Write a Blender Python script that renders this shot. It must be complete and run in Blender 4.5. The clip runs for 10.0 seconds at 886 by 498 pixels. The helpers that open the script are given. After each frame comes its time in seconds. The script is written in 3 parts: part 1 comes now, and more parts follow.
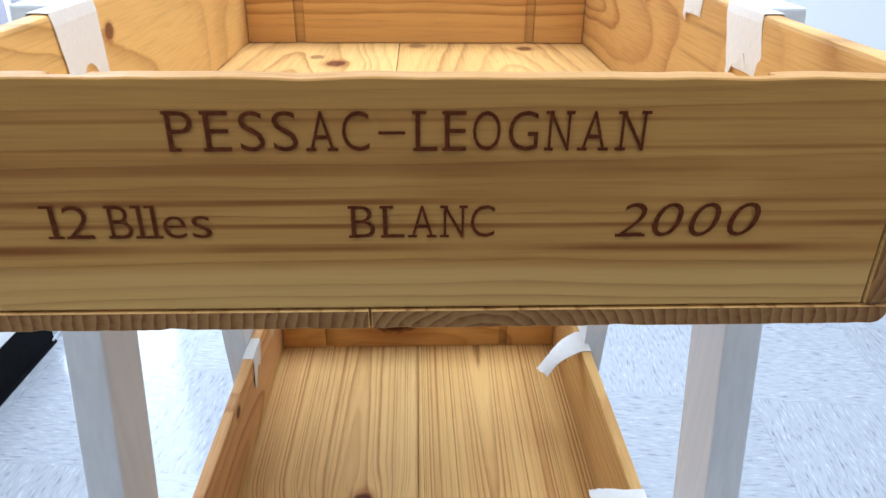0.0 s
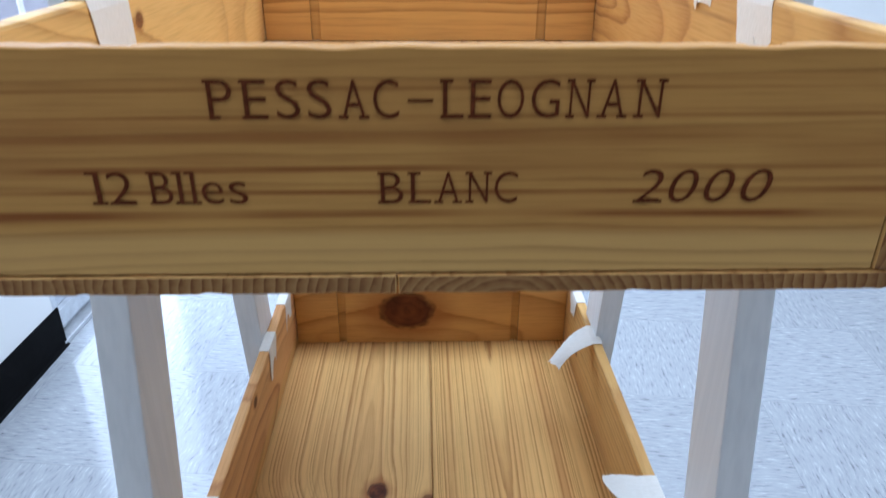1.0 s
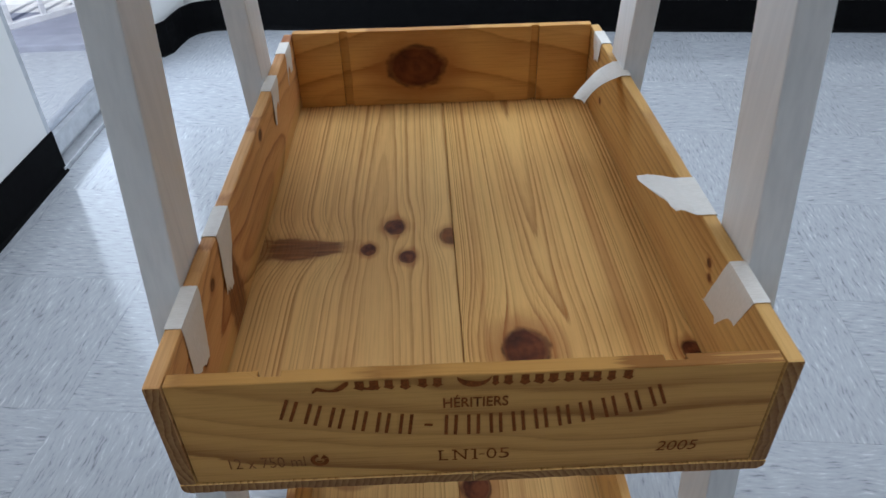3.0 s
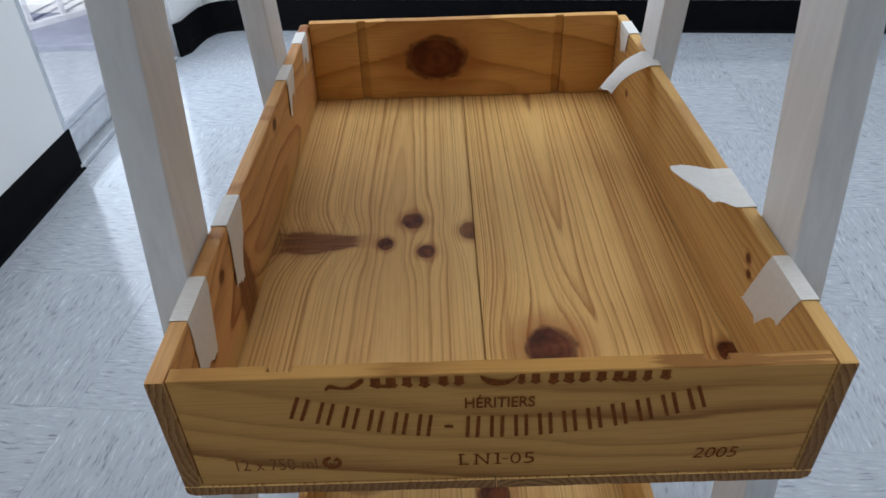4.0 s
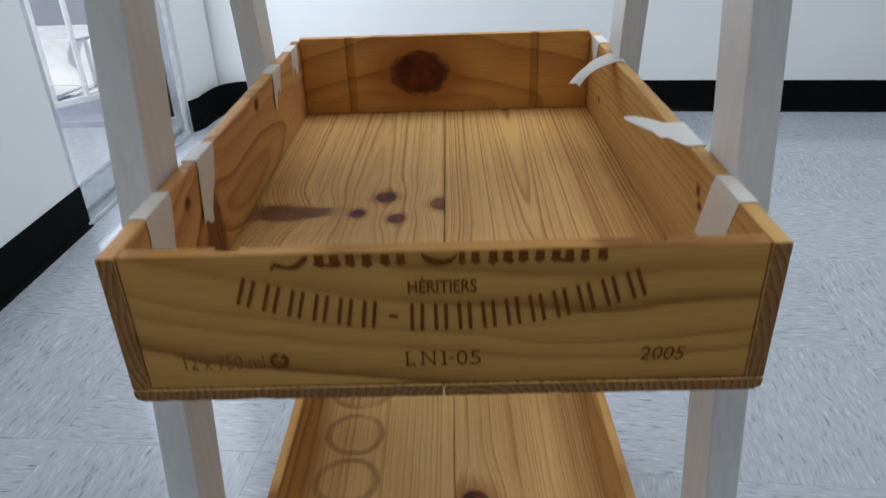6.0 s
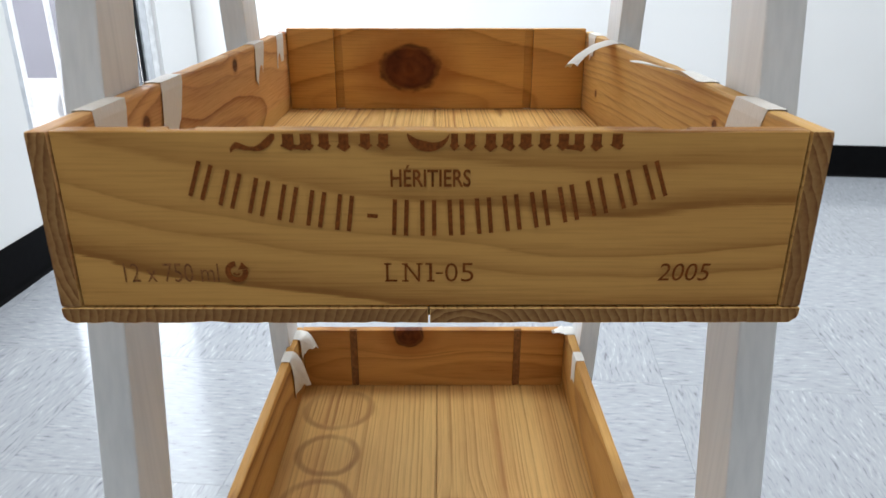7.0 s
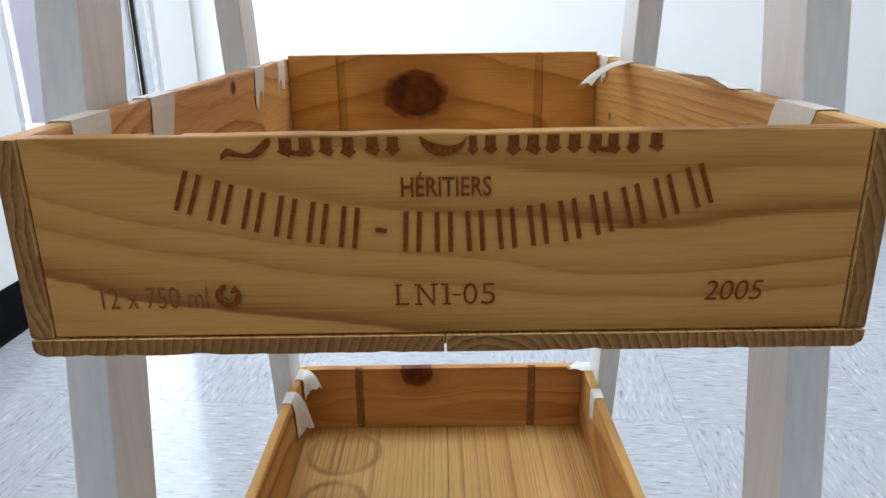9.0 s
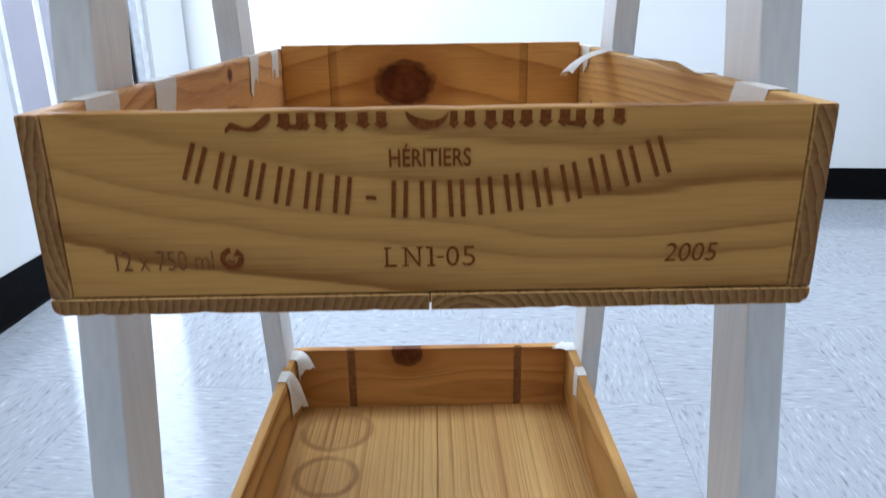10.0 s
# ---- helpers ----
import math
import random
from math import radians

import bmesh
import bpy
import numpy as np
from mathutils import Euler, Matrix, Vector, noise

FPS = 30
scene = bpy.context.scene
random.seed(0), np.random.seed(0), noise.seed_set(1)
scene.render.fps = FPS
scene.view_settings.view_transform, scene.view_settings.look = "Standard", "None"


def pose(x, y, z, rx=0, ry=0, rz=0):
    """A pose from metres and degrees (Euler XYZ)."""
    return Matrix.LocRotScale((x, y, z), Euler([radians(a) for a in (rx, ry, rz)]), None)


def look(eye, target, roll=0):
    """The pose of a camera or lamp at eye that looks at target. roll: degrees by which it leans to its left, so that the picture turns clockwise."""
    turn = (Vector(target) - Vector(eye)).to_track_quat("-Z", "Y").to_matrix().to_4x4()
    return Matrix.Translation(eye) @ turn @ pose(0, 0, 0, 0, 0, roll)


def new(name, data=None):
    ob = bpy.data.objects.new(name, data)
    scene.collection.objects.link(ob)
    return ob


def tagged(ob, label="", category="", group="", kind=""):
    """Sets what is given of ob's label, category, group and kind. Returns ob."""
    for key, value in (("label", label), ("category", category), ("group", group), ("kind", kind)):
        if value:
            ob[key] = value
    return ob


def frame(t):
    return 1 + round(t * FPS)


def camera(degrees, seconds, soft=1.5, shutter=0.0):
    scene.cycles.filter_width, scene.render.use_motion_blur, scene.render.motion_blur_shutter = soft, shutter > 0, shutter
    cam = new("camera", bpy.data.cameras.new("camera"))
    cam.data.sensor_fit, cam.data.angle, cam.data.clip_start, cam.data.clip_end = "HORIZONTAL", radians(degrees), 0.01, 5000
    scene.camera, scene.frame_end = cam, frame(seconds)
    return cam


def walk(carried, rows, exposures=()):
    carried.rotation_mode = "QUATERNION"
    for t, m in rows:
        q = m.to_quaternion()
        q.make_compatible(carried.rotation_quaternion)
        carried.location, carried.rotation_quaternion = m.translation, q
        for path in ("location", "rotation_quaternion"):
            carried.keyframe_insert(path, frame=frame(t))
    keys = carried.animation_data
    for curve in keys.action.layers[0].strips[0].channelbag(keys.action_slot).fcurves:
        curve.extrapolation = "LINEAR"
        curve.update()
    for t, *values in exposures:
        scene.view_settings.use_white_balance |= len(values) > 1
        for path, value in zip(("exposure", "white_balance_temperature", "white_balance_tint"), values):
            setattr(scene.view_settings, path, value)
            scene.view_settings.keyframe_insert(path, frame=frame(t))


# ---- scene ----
cam = camera(64.14, 10.0, soft=1.5, shutter=0.7)
PATH = [
    (0.0, 0.0009, -0.2033, 0.9504, 63.07, -0.50, -1.91),
    (0.5, -0.0023, -0.2125, 0.9501, 64.13, -0.26, -1.49),
    (1.0, -0.0058, -0.2190, 0.9416, 63.84, -0.22, -1.46),
    (1.5, -0.0108, -0.2327, 0.9155, 61.60, 0.42, -1.22),
    (2.0, -0.0078, -0.2448, 0.8778, 58.07, 0.88, -1.57),
    (2.5, -0.0136, -0.2461, 0.8417, 53.04, 1.23, -2.23),
    (4.0, -0.0229, -0.2260, 0.7965, 53.48, 1.58, -0.77),
    (4.5, -0.0127, -0.2399, 0.7938, 55.39, 2.03, 0.04),
    (5.0, -0.0023, -0.2546, 0.7931, 57.29, 2.12, -0.43),
    (5.5, 0.0016, -0.2733, 0.7718, 59.81, 2.16, 0.14),
    (6.0, 0.0073, -0.2921, 0.7144, 61.85, 1.76, 0.27),
    (7.3, 0.0036, -0.2749, 0.6070, 69.62, -0.23, -0.29),
    (7.5, 0.0051, -0.2676, 0.6043, 70.02, 0.34, -0.32),
    (8.0, 0.0010, -0.2544, 0.5991, 70.81, 0.99, -0.56),
    (8.5, -0.0013, -0.2533, 0.5987, 71.70, 1.11, 0.20),
    (9.0, -0.0010, -0.2540, 0.5977, 71.64, 0.79, -0.17),
    (9.5, 0.0038, -0.2699, 0.6010, 72.21, 1.05, -0.53),
    (10.0, 0.0018, -0.2839, 0.5947, 71.23, 0.74, -0.87),
]
EXPOSURES = [(0.0, 0.18, 5550, 10), (0.5, 0.04, 5350, 10), (1.0, -0.1, 5300, 10), (1.5, -0.40, 5150, 10), (2.0, -0.25, 5250, 10), (2.5, -0.62, 5650, 10), (4.0, -0.60, 5950, 10),
             (5.0, -0.68, 5950, 10), (5.5, -0.67, 5950, 10), (6.0, -0.70, 6100, 10), (7.3, 0.1, 6400, 10), (8.0, 0.05, 6300, 10), (9.0, -0.05, 6150, 10), (9.5, -0.05, 5700, 10), (10.0, -0.04, 5600, 10)]
walk(cam, [(t, pose(x, y, z, rx, ry, rz)) for t, x, y, z, rx, ry, rz in PATH], EXPOSURES)

# ---- world and light ----
world = bpy.data.worlds.new("world")
scene.world = world
world.use_nodes = True
sky = world.node_tree.nodes.new("ShaderNodeTexSky")
sky.sky_type, sky.sun_disc = "NISHITA", False
sky.sun_elevation, sky.sun_rotation = radians(51), radians(191)
back = world.node_tree.nodes["Background"]
back.inputs["Strength"].default_value = 0.15
world.node_tree.links.new(sky.outputs[0], back.inputs["Color"])

sun = new("sun", bpy.data.lights.new("sun", "SUN"))
sun.data.energy, sun.data.angle, sun.data.color = 5.0, radians(0.5), (1.0, 0.96, 0.91)
sun.matrix_world = look((-1.2, -6, 7.5), (0, 0, 0))


def area_lamp(name, place, target, sx, sy, watts, colour):
    lamp = new(name, bpy.data.lights.new(name, "AREA"))
    lamp.data.shape, lamp.data.size, lamp.data.size_y = "RECTANGLE", sx, sy
    lamp.data.energy, lamp.data.color = watts, colour
    lamp.matrix_world = look(place, target)
    return lamp


COOL = (0.90, 0.955, 1.0)
area_lamp("ceiling_lamp_front", (0.1, -0.65, 2.55), (0.1, -0.65, 0), 2.4, 1.0, 18, (1.0, 0.965, 0.915))
area_lamp("ceiling_lamp_back", (0.6, 0.95, 2.55), (0.6, 0.95, 0), 2.4, 1.2, 52, COOL)
area_lamp("door_daylight", (-0.844, 1.53, 1.03), (0.156, 1.485, 1.03), 0.62, 1.94, 20, (0.86, 0.93, 1.0))


# ---- node helpers ----
class Nodes:
    """Short notation for building a node material."""

    def __init__(self, name):
        self.mat = bpy.data.materials.new(name)
        self.mat.use_nodes = True
        self.tree = self.mat.node_tree
        self.bsdf = self.tree.nodes["Principled BSDF"]

    def put(self, sock, v):
        if isinstance(v, bpy.types.NodeSocket):
            self.tree.links.new(v, sock)
        elif isinstance(v, tuple) and len(v) == 3 and sock.type == "RGBA":
            sock.default_value = (*v, 1)
        else:
            sock.default_value = v

    def math(self, op, a, b=0.0, c=0.0, clamp=False):
        n = self.tree.nodes.new("ShaderNodeMath")
        n.operation, n.use_clamp = op, clamp
        for s, v in zip(n.inputs, (a, b, c)):
            self.put(s, v)
        return n.outputs[0]

    def axes(self, order="xyz", shift=0.0):
        tc = self.tree.nodes.new("ShaderNodeTexCoord")
        sep = self.tree.nodes.new("ShaderNodeSeparateXYZ")
        self.put(sep.inputs[0], tc.outputs["Object"])
        return [sep.outputs["xyz".index(k)] for k in order]

    def vec(self, x, y, z=0.0):
        n = self.tree.nodes.new("ShaderNodeCombineXYZ")
        for s, v in zip(n.inputs, (x, y, z)):
            self.put(s, v)
        return n.outputs[0]

    def noise(self, v, scale, detail=3.0, rough=0.5):
        n = self.tree.nodes.new("ShaderNodeTexNoise")
        self.put(n.inputs["Vector"], v)
        n.inputs["Scale"].default_value, n.inputs["Detail"].default_value = scale, detail
        n.inputs["Roughness"].default_value = rough
        return n.outputs["Fac"]

    def ramp(self, v, stops):
        n = self.tree.nodes.new("ShaderNodeValToRGB")
        self.put(n.inputs[0], v)
        e = n.color_ramp.elements
        while len(e) < len(stops):
            e.new(0.5)
        for k, (p, c) in zip(e, stops):
            k.position, k.color = p, (*c, 1) if isinstance(c, tuple) else (c, c, c, 1)
        return n.outputs[0]

    def smooth(self, v, a, b, lo=0.0, hi=1.0):
        n = self.tree.nodes.new("ShaderNodeMapRange")
        n.interpolation_type = "SMOOTHSTEP"
        for s, x in zip(n.inputs, (v, a, b, lo, hi)):
            self.put(s, x)
        return n.outputs[0]

    def mix(self, f, a, b, kind="MIX"):
        n = self.tree.nodes.new("ShaderNodeMix")
        n.data_type, n.blend_type = "RGBA", kind
        self.put(n.inputs["Factor"], f)
        self.put(n.inputs["A"], a)
        self.put(n.inputs["B"], b)
        return n.outputs["Result"]

    def finish(self, colour, rough=0.5, height=None, depth=0.0005, strength=0.4, **more):
        self.put(self.bsdf.inputs["Base Color"], colour)
        self.put(self.bsdf.inputs["Roughness"], rough)
        for k, v in more.items():
            self.put(self.bsdf.inputs[k.replace("_", " ")], v)
        if height is not None:
            n = self.tree.nodes.new("ShaderNodeBump")
            n.inputs["Strength"].default_value, n.inputs["Distance"].default_value = strength, depth
            self.put(n.inputs["Height"], height)
            self.put(self.bsdf.inputs["Normal"], n.outputs[0])
        return self.mat


def pine(name, order, light, dark, freq=90.0, centre=0.0, start=-0.5, spread=0.12, wob=1.6, seed=0.0, contrast=1.0, knots=(), streaks=(), bands=1.0, worn=1.0, rings=(), lines=(), sap=None, blush=0.4):
    """Planed pine. order: the axes along the grain, across it and through the board. knots: (along, across, radius, darkness), round which
    the grain parts; streaks: (along, half length, across, half width) of brown discolouring; rings: stains left by bottles (along, across, radius, how filled);
    lines: resin lines (across, half width, strength); sap: below it across the board lies pale sapwood; blush: how red the heartwood bands are."""
    n = Nodes(name)
    a, c, d = n.axes(order)
    av = n.math("ADD", a, seed)
    warp = n.noise(n.vec(n.math("MULTIPLY", av, 5.0), n.math("MULTIPLY", c, 11.0), seed), 1.0, 3.0)
    wide = n.noise(n.vec(n.math("MULTIPLY", av, 1.6), n.math("MULTIPLY", c, 5.0), seed + 3), 1.0, 1.0)
    blotch = n.noise(n.vec(n.math("MULTIPLY", av, 7.0), n.math("MULTIPLY", c, 24.0), seed), 1.0, 4.0)
    fine = n.noise(n.vec(n.math("MULTIPLY", av, 90.0), n.math("MULTIPLY", c, 120.0), seed), 1.0, 3.0)
    fibre = n.noise(n.vec(n.math("MULTIPLY", av, 26.0), n.math("MULTIPLY", c, 900.0), n.math("MULTIPLY", d, 900.0)), 1.0, 3.0)
    cw, marks = c, []
    for ka, kc, kr, kd in knots:
        ga, gc = n.math("SUBTRACT", a, ka), n.math("SUBTRACT", c, kc)
        ea, ec = n.math("DIVIDE", ga, 3.2 * kr), n.math("DIVIDE", gc, 2.0 * kr)
        fall = n.math("EXPONENT", n.math("MULTIPLY", n.math("ADD", n.math("MULTIPLY", ea, ea), n.math("MULTIPLY", ec, ec)), -1.0))
        cw = n.math("SUBTRACT", cw, n.math("MULTIPLY", n.math("MULTIPLY", gc, fall), 0.85))
        ga = n.math("MULTIPLY", ga, 0.8)
        dist = n.math("DIVIDE", n.math("SQRT", n.math("ADD", n.math("MULTIPLY", ga, ga), n.math("MULTIPLY", gc, gc))), kr)
        dist = n.math("ADD", dist, n.math("MULTIPLY", n.math("SUBTRACT", blotch, 0.5), 0.55))
        dist = n.math("ADD", dist, n.math("MULTIPLY", n.math("SUBTRACT", fine, 0.5), 0.30))
        marks.append((dist, kd, kr))
    for sa, sl, sc, sw in streaks:
        ea = n.math("DIVIDE", n.math("SUBTRACT", a, sa), 2.2 * sl)
        pull = n.math("MULTIPLY", n.math("EXPONENT", n.math("MULTIPLY", n.math("MULTIPLY", ea, ea), -1.0)), n.smooth(n.math("DIVIDE", n.math("SUBTRACT", c, sc), sw), 0.5, 2.2, 0.4 * sw, 0.0))
        cw = n.math("SUBTRACT", cw, pull)
    dc = n.math("SUBTRACT", cw, centre)
    da = n.math("MULTIPLY", n.math("SUBTRACT", a, start), spread)
    r = n.math("SQRT", n.math("ADD", n.math("MULTIPLY", dc, dc), n.math("MULTIPLY", da, da)))
    phase = n.math("MULTIPLY", r, freq)
    phase = n.math("ADD", phase, n.math("MULTIPLY", warp, wob))
    phase = n.math("ADD", phase, n.math("MULTIPLY", wide, wob * 1.6))
    years = n.noise(n.vec(n.math("MULTIPLY", phase, 0.42), seed, 0.0), 1.0, 1.0)
    phase = n.math("ADD", phase, n.math("MULTIPLY", years, 3.2))
    broad = n.noise(n.vec(n.math("MULTIPLY", av, 0.9), n.math("MULTIPLY", phase, 0.21), seed + 9), 1.0, 2.0)
    phase = n.math("ADD", phase, n.math("MULTIPLY", n.math("SUBTRACT", fibre, 0.5), 0.22))
    year = n.math("FLOOR", phase)
    force = n.smooth(n.noise(n.vec(n.math("MULTIPLY", year, 0.77), n.math("MULTIPLY", av, 1.2), seed), 1.0, 0.0), 0.3, 0.7, 0.35, 1.2)
    ring = n.math("MULTIPLY", n.ramp(n.math("FRACT", phase), [(0.0, 0.10), (0.18, 0.0), (0.5, 0.14), (0.8, 0.62), (0.93, 1.0), (1.0, 0.10)]), force)
    amount = n.math("MULTIPLY", ring, n.smooth(blotch, 0.25, 0.75, 0.9 * contrast, 1.45 * contrast), clamp=True)
    col = n.mix(amount, light, dark)
    mid = (0.62 * light[0] + 0.38 * dark[0], 0.50 * light[1] + 0.50 * dark[1], 0.50 * light[2] + 0.50 * dark[2])
    col = n.mix(n.smooth(broad, 0.42, 0.68, 0.0, blush), col, mid)
    col = n.mix(n.smooth(blotch, 0.46, 0.80, 0.0, 0.35), col, mid)
    line = n.noise(n.vec(n.math("MULTIPLY", av, 5.0), n.math("ADD", n.math("MULTIPLY", cw, 260.0), n.math("MULTIPLY", wide, 5.0)), seed + 5), 1.0, 2.0)
    col = n.mix(n.smooth(line, 0.63, 0.82, 0.0, 0.5 * bands), col, tuple(0.7 * x for x in dark))
    col = n.mix(n.smooth(fibre, 0.42, 0.78, 0.0, 0.20), col, tuple(x * 0.7 for x in dark))
    col = n.mix(n.smooth(fine, 0.5, 0.8, 0.0, 0.10), col, tuple(min(1.0, x * 1.15) for x in light))
    if sap:
        col = n.mix(n.smooth(n.math("ADD", c, n.math("MULTIPLY", n.math("SUBTRACT", wide, 0.5), 0.012)), sap - 0.003, sap + 0.003, 0.72, 0.0), col, n.mix(n.math("MULTIPLY", amount, 1.3, clamp=True), (0.68, 0.42, 0.14), (0.36, 0.19, 0.05)))
    for lc, lw, ls in lines:
        off = n.math("ABSOLUTE", n.math("SUBTRACT", n.math("ADD", c, n.math("MULTIPLY", n.math("SUBTRACT", wide, 0.5), 0.016)), lc))
        off = n.math("ADD", n.math("DIVIDE", off, lw), n.math("MULTIPLY", n.math("SUBTRACT", line, 0.5), 1.8))
        col = n.mix(n.math("MULTIPLY", n.smooth(off, 0.0, 1.2, ls, 0.0), n.smooth(n.noise(n.vec(n.math("MULTIPLY", av, 9.0), lc * 900, seed), 1.0, 2.0), 0.32, 0.6, 0.15, 1.0)), col, (0.95 * dark[0], 0.72 * dark[1], 0.6 * dark[2]))
    for ra, rc, rr, full in rings:
        ga, gc = n.math("SUBTRACT", a, ra), n.math("SUBTRACT", c, rc)
        dist = n.math("SQRT", n.math("ADD", n.math("MULTIPLY", ga, ga), n.math("MULTIPLY", gc, gc)))
        dist = n.math("ADD", dist, n.math("MULTIPLY", n.math("SUBTRACT", blotch, 0.5), 0.012))
        off = n.math("ABSOLUTE", n.math("SUBTRACT", dist, rr))
        col = n.mix(n.math("MULTIPLY", n.smooth(off, 0.0008, 0.0065, 0.62, 0.0), n.smooth(warp, 0.30, 0.60, 0.25, 1.0)), col, (0.26, 0.105, 0.034))
        col = n.mix(n.smooth(dist, rr * 0.8, rr, n.smooth(ring, 0.1, 0.6, 0.20 * full, 0.62 * full), 0.0), col, (0.30, 0.125, 0.042))
    for sa, sl, sc, sw in streaks:
        u = n.math("DIVIDE", n.math("SUBTRACT", a, sa), sl)
        v = n.math("DIVIDE", n.math("SUBTRACT", c, sc), sw)
        taper = n.smooth(v, -0.2, 1.3, 0.9, 2.2)
        u = n.math("MULTIPLY", n.math("ABSOLUTE", n.math("ADD", u, n.math("MULTIPLY", n.math("SUBTRACT", warp, 0.5), 1.2))), taper)
        m = n.math("MAXIMUM", u, n.math("ABSOLUTE", v))
        m = n.math("ADD", m, n.math("MULTIPLY", n.math("SUBTRACT", blotch, 0.5), 0.9))
        m = n.math("ADD", m, n.math("MULTIPLY", n.math("SUBTRACT", fine, 0.5), 0.5))
        across = n.noise(n.vec(n.math("MULTIPLY", av, 420.0), n.math("MULTIPLY", c, 30.0), seed), 1.0, 3.0)
        col = n.mix(n.smooth(m, 0.62, 1.75, 0.45, 0.0), col, (0.36, 0.155, 0.046))
        col = n.mix(n.smooth(m, 0.72, 1.05, 0.85, 0.0), col, n.ramp(across, [(0.30, (0.10, 0.030, 0.011)), (0.55, (0.20, 0.068, 0.022)), (0.75, (0.33, 0.135, 0.040))]))
    for dist, kd, kr in marks:
        halo = n.smooth(n.math("ADD", dist, n.math("MULTIPLY", n.math("SUBTRACT", ring, 0.4), -0.5)), 0.9, 2.5 if kr > 0.012 else 2.0, 0.75 * kd, 0.0)
        col = n.mix(halo, col, (0.36, 0.132, 0.036))
        check = n.noise(n.vec(n.math("MULTIPLY", av, 0.9 / kr), n.math("MULTIPLY", c, 0.9 / kr), seed), 1.0, 4.0)
        inner = n.math("SINE", n.math("MULTIPLY", n.math("ADD", dist, n.math("MULTIPLY", check, 0.5)), 17.0))
        heart = n.ramp(n.math("ADD", check, n.math("MULTIPLY", inner, 0.03)), [(0.30, (0.045, 0.013, 0.006)), (0.48, (0.10, 0.027, 0.010)), (0.68, (0.19, 0.055, 0.017))])
        col = n.mix(n.smooth(dist, 0.72, 1.08, kd, 0.0), col, heart)
        edge = n.math("MULTIPLY", n.smooth(n.math("ABSOLUTE", n.math("SUBTRACT", dist, 0.92)), 0.0, 0.14, 0.7 * kd, 0.0), n.smooth(check, 0.40, 0.62))
        col = n.mix(edge, col, (0.040, 0.013, 0.006))
    tc = n.tree.nodes.new("ShaderNodeTexCoord")
    sep = n.tree.nodes.new("ShaderNodeSeparateXYZ")
    n.put(sep.inputs[0], tc.outputs["Normal"])
    end = n.smooth(n.math("ABSOLUTE", sep.outputs["xyz".index(order[0])]), 0.75, 0.95, 0.0, worn)
    ec = n.math("SUBTRACT", n.math("ADD", c, n.math("MULTIPLY", n.math("SUBTRACT", warp, 0.5), 0.006)), 0.03 + 0.02 * math.sin(seed * 5.0))
    ed = n.math("ADD", n.math("MULTIPLY", d, 1.0 if order[2] == "z" or seed % 1 > 0.5 else -1.0), 0.020 + 0.008 * math.sin(seed * 3.0))
    er = n.math("SQRT", n.math("ADD", n.math("MULTIPLY", ec, ec), n.math("MULTIPLY", ed, ed)))
    er = n.math("ADD", n.math("MULTIPLY", er, 270.0), n.math("MULTIPLY", n.noise(n.vec(n.math("MULTIPLY", c, 60.0), n.math("MULTIPLY", d, 60.0), seed), 1.0, 2.0), 1.6))
    growth = n.math("FRACT", er)
    fuzz = n.noise(n.vec(n.math("MULTIPLY", c, 420.0), n.math("MULTIPLY", d, 420.0), seed), 1.0, 3.0)
    growth = n.math("ADD", n.math("MULTIPLY", growth, 0.62), n.math("MULTIPLY", n.math("SUBTRACT", fuzz, 0.35), 0.6))
    col = n.mix(end, col, n.mix(n.smooth(blotch, 0.35, 0.7, 0.0, 0.5), n.ramp(growth, [(0.10, (0.40, 0.225, 0.080)), (0.45, (0.30, 0.150, 0.050)), (0.75, (0.17, 0.066, 0.020))]), (0.22, 0.100, 0.034)))
    rough = n.smooth(fibre, 0.3, 0.7, 0.42, 0.60)
    return n.finish(col, rough, n.math("SUBTRACT", n.math("MULTIPLY", fibre, 0.5), n.math("MULTIPLY", ring, 0.45)), 0.0004, 0.5, Specular_IOR_Level=0.16)


def painted_white():
    n = Nodes("white paint on batten")
    x, y, z = n.axes()
    v = n.vec(n.math("MULTIPLY", x, 220), n.math("MULTIPLY", y, 220), n.math("MULTIPLY", z, 7))
    brush = n.noise(v, 1.0, 4.0)
    patch = n.noise(n.vec(x, y, z), 9.0, 3.0)
    col = n.ramp(brush, [(0.25, (0.76, 0.78, 0.79)), (0.6, (0.84, 0.855, 0.86))])
    col = n.mix(n.smooth(patch, 0.5, 0.75, 0.0, 0.14), col, (0.62, 0.58, 0.53))
    return n.finish(col, 0.45, brush, 0.0005, 0.5)


def wall_white():
    n = Nodes("white wall paint")
    x, y, z = n.axes()
    grain = n.noise(n.vec(x, y, z), 240.0, 3.0)
    patch = n.noise(n.vec(x, y, z), 1.7, 3.0)
    col = n.ramp(patch, [(0.3, (0.80, 0.80, 0.79)), (0.7, (0.85, 0.85, 0.84))])
    return n.finish(col, 0.55, grain, 0.0006, 0.3)


def vinyl_black():
    n = Nodes("black vinyl base")
    x, y, z = n.axes()
    grain = n.noise(n.vec(x, y, z), 60.0, 4.0)
    col = n.ramp(grain, [(0.3, (0.003, 0.003, 0.0035)), (0.75, (0.006, 0.006, 0.0065))])
    return n.finish(col, n.smooth(grain, 0.3, 0.7, 0.6, 0.75), grain, 0.0004, 0.3, Specular_IOR_Level=0.05)


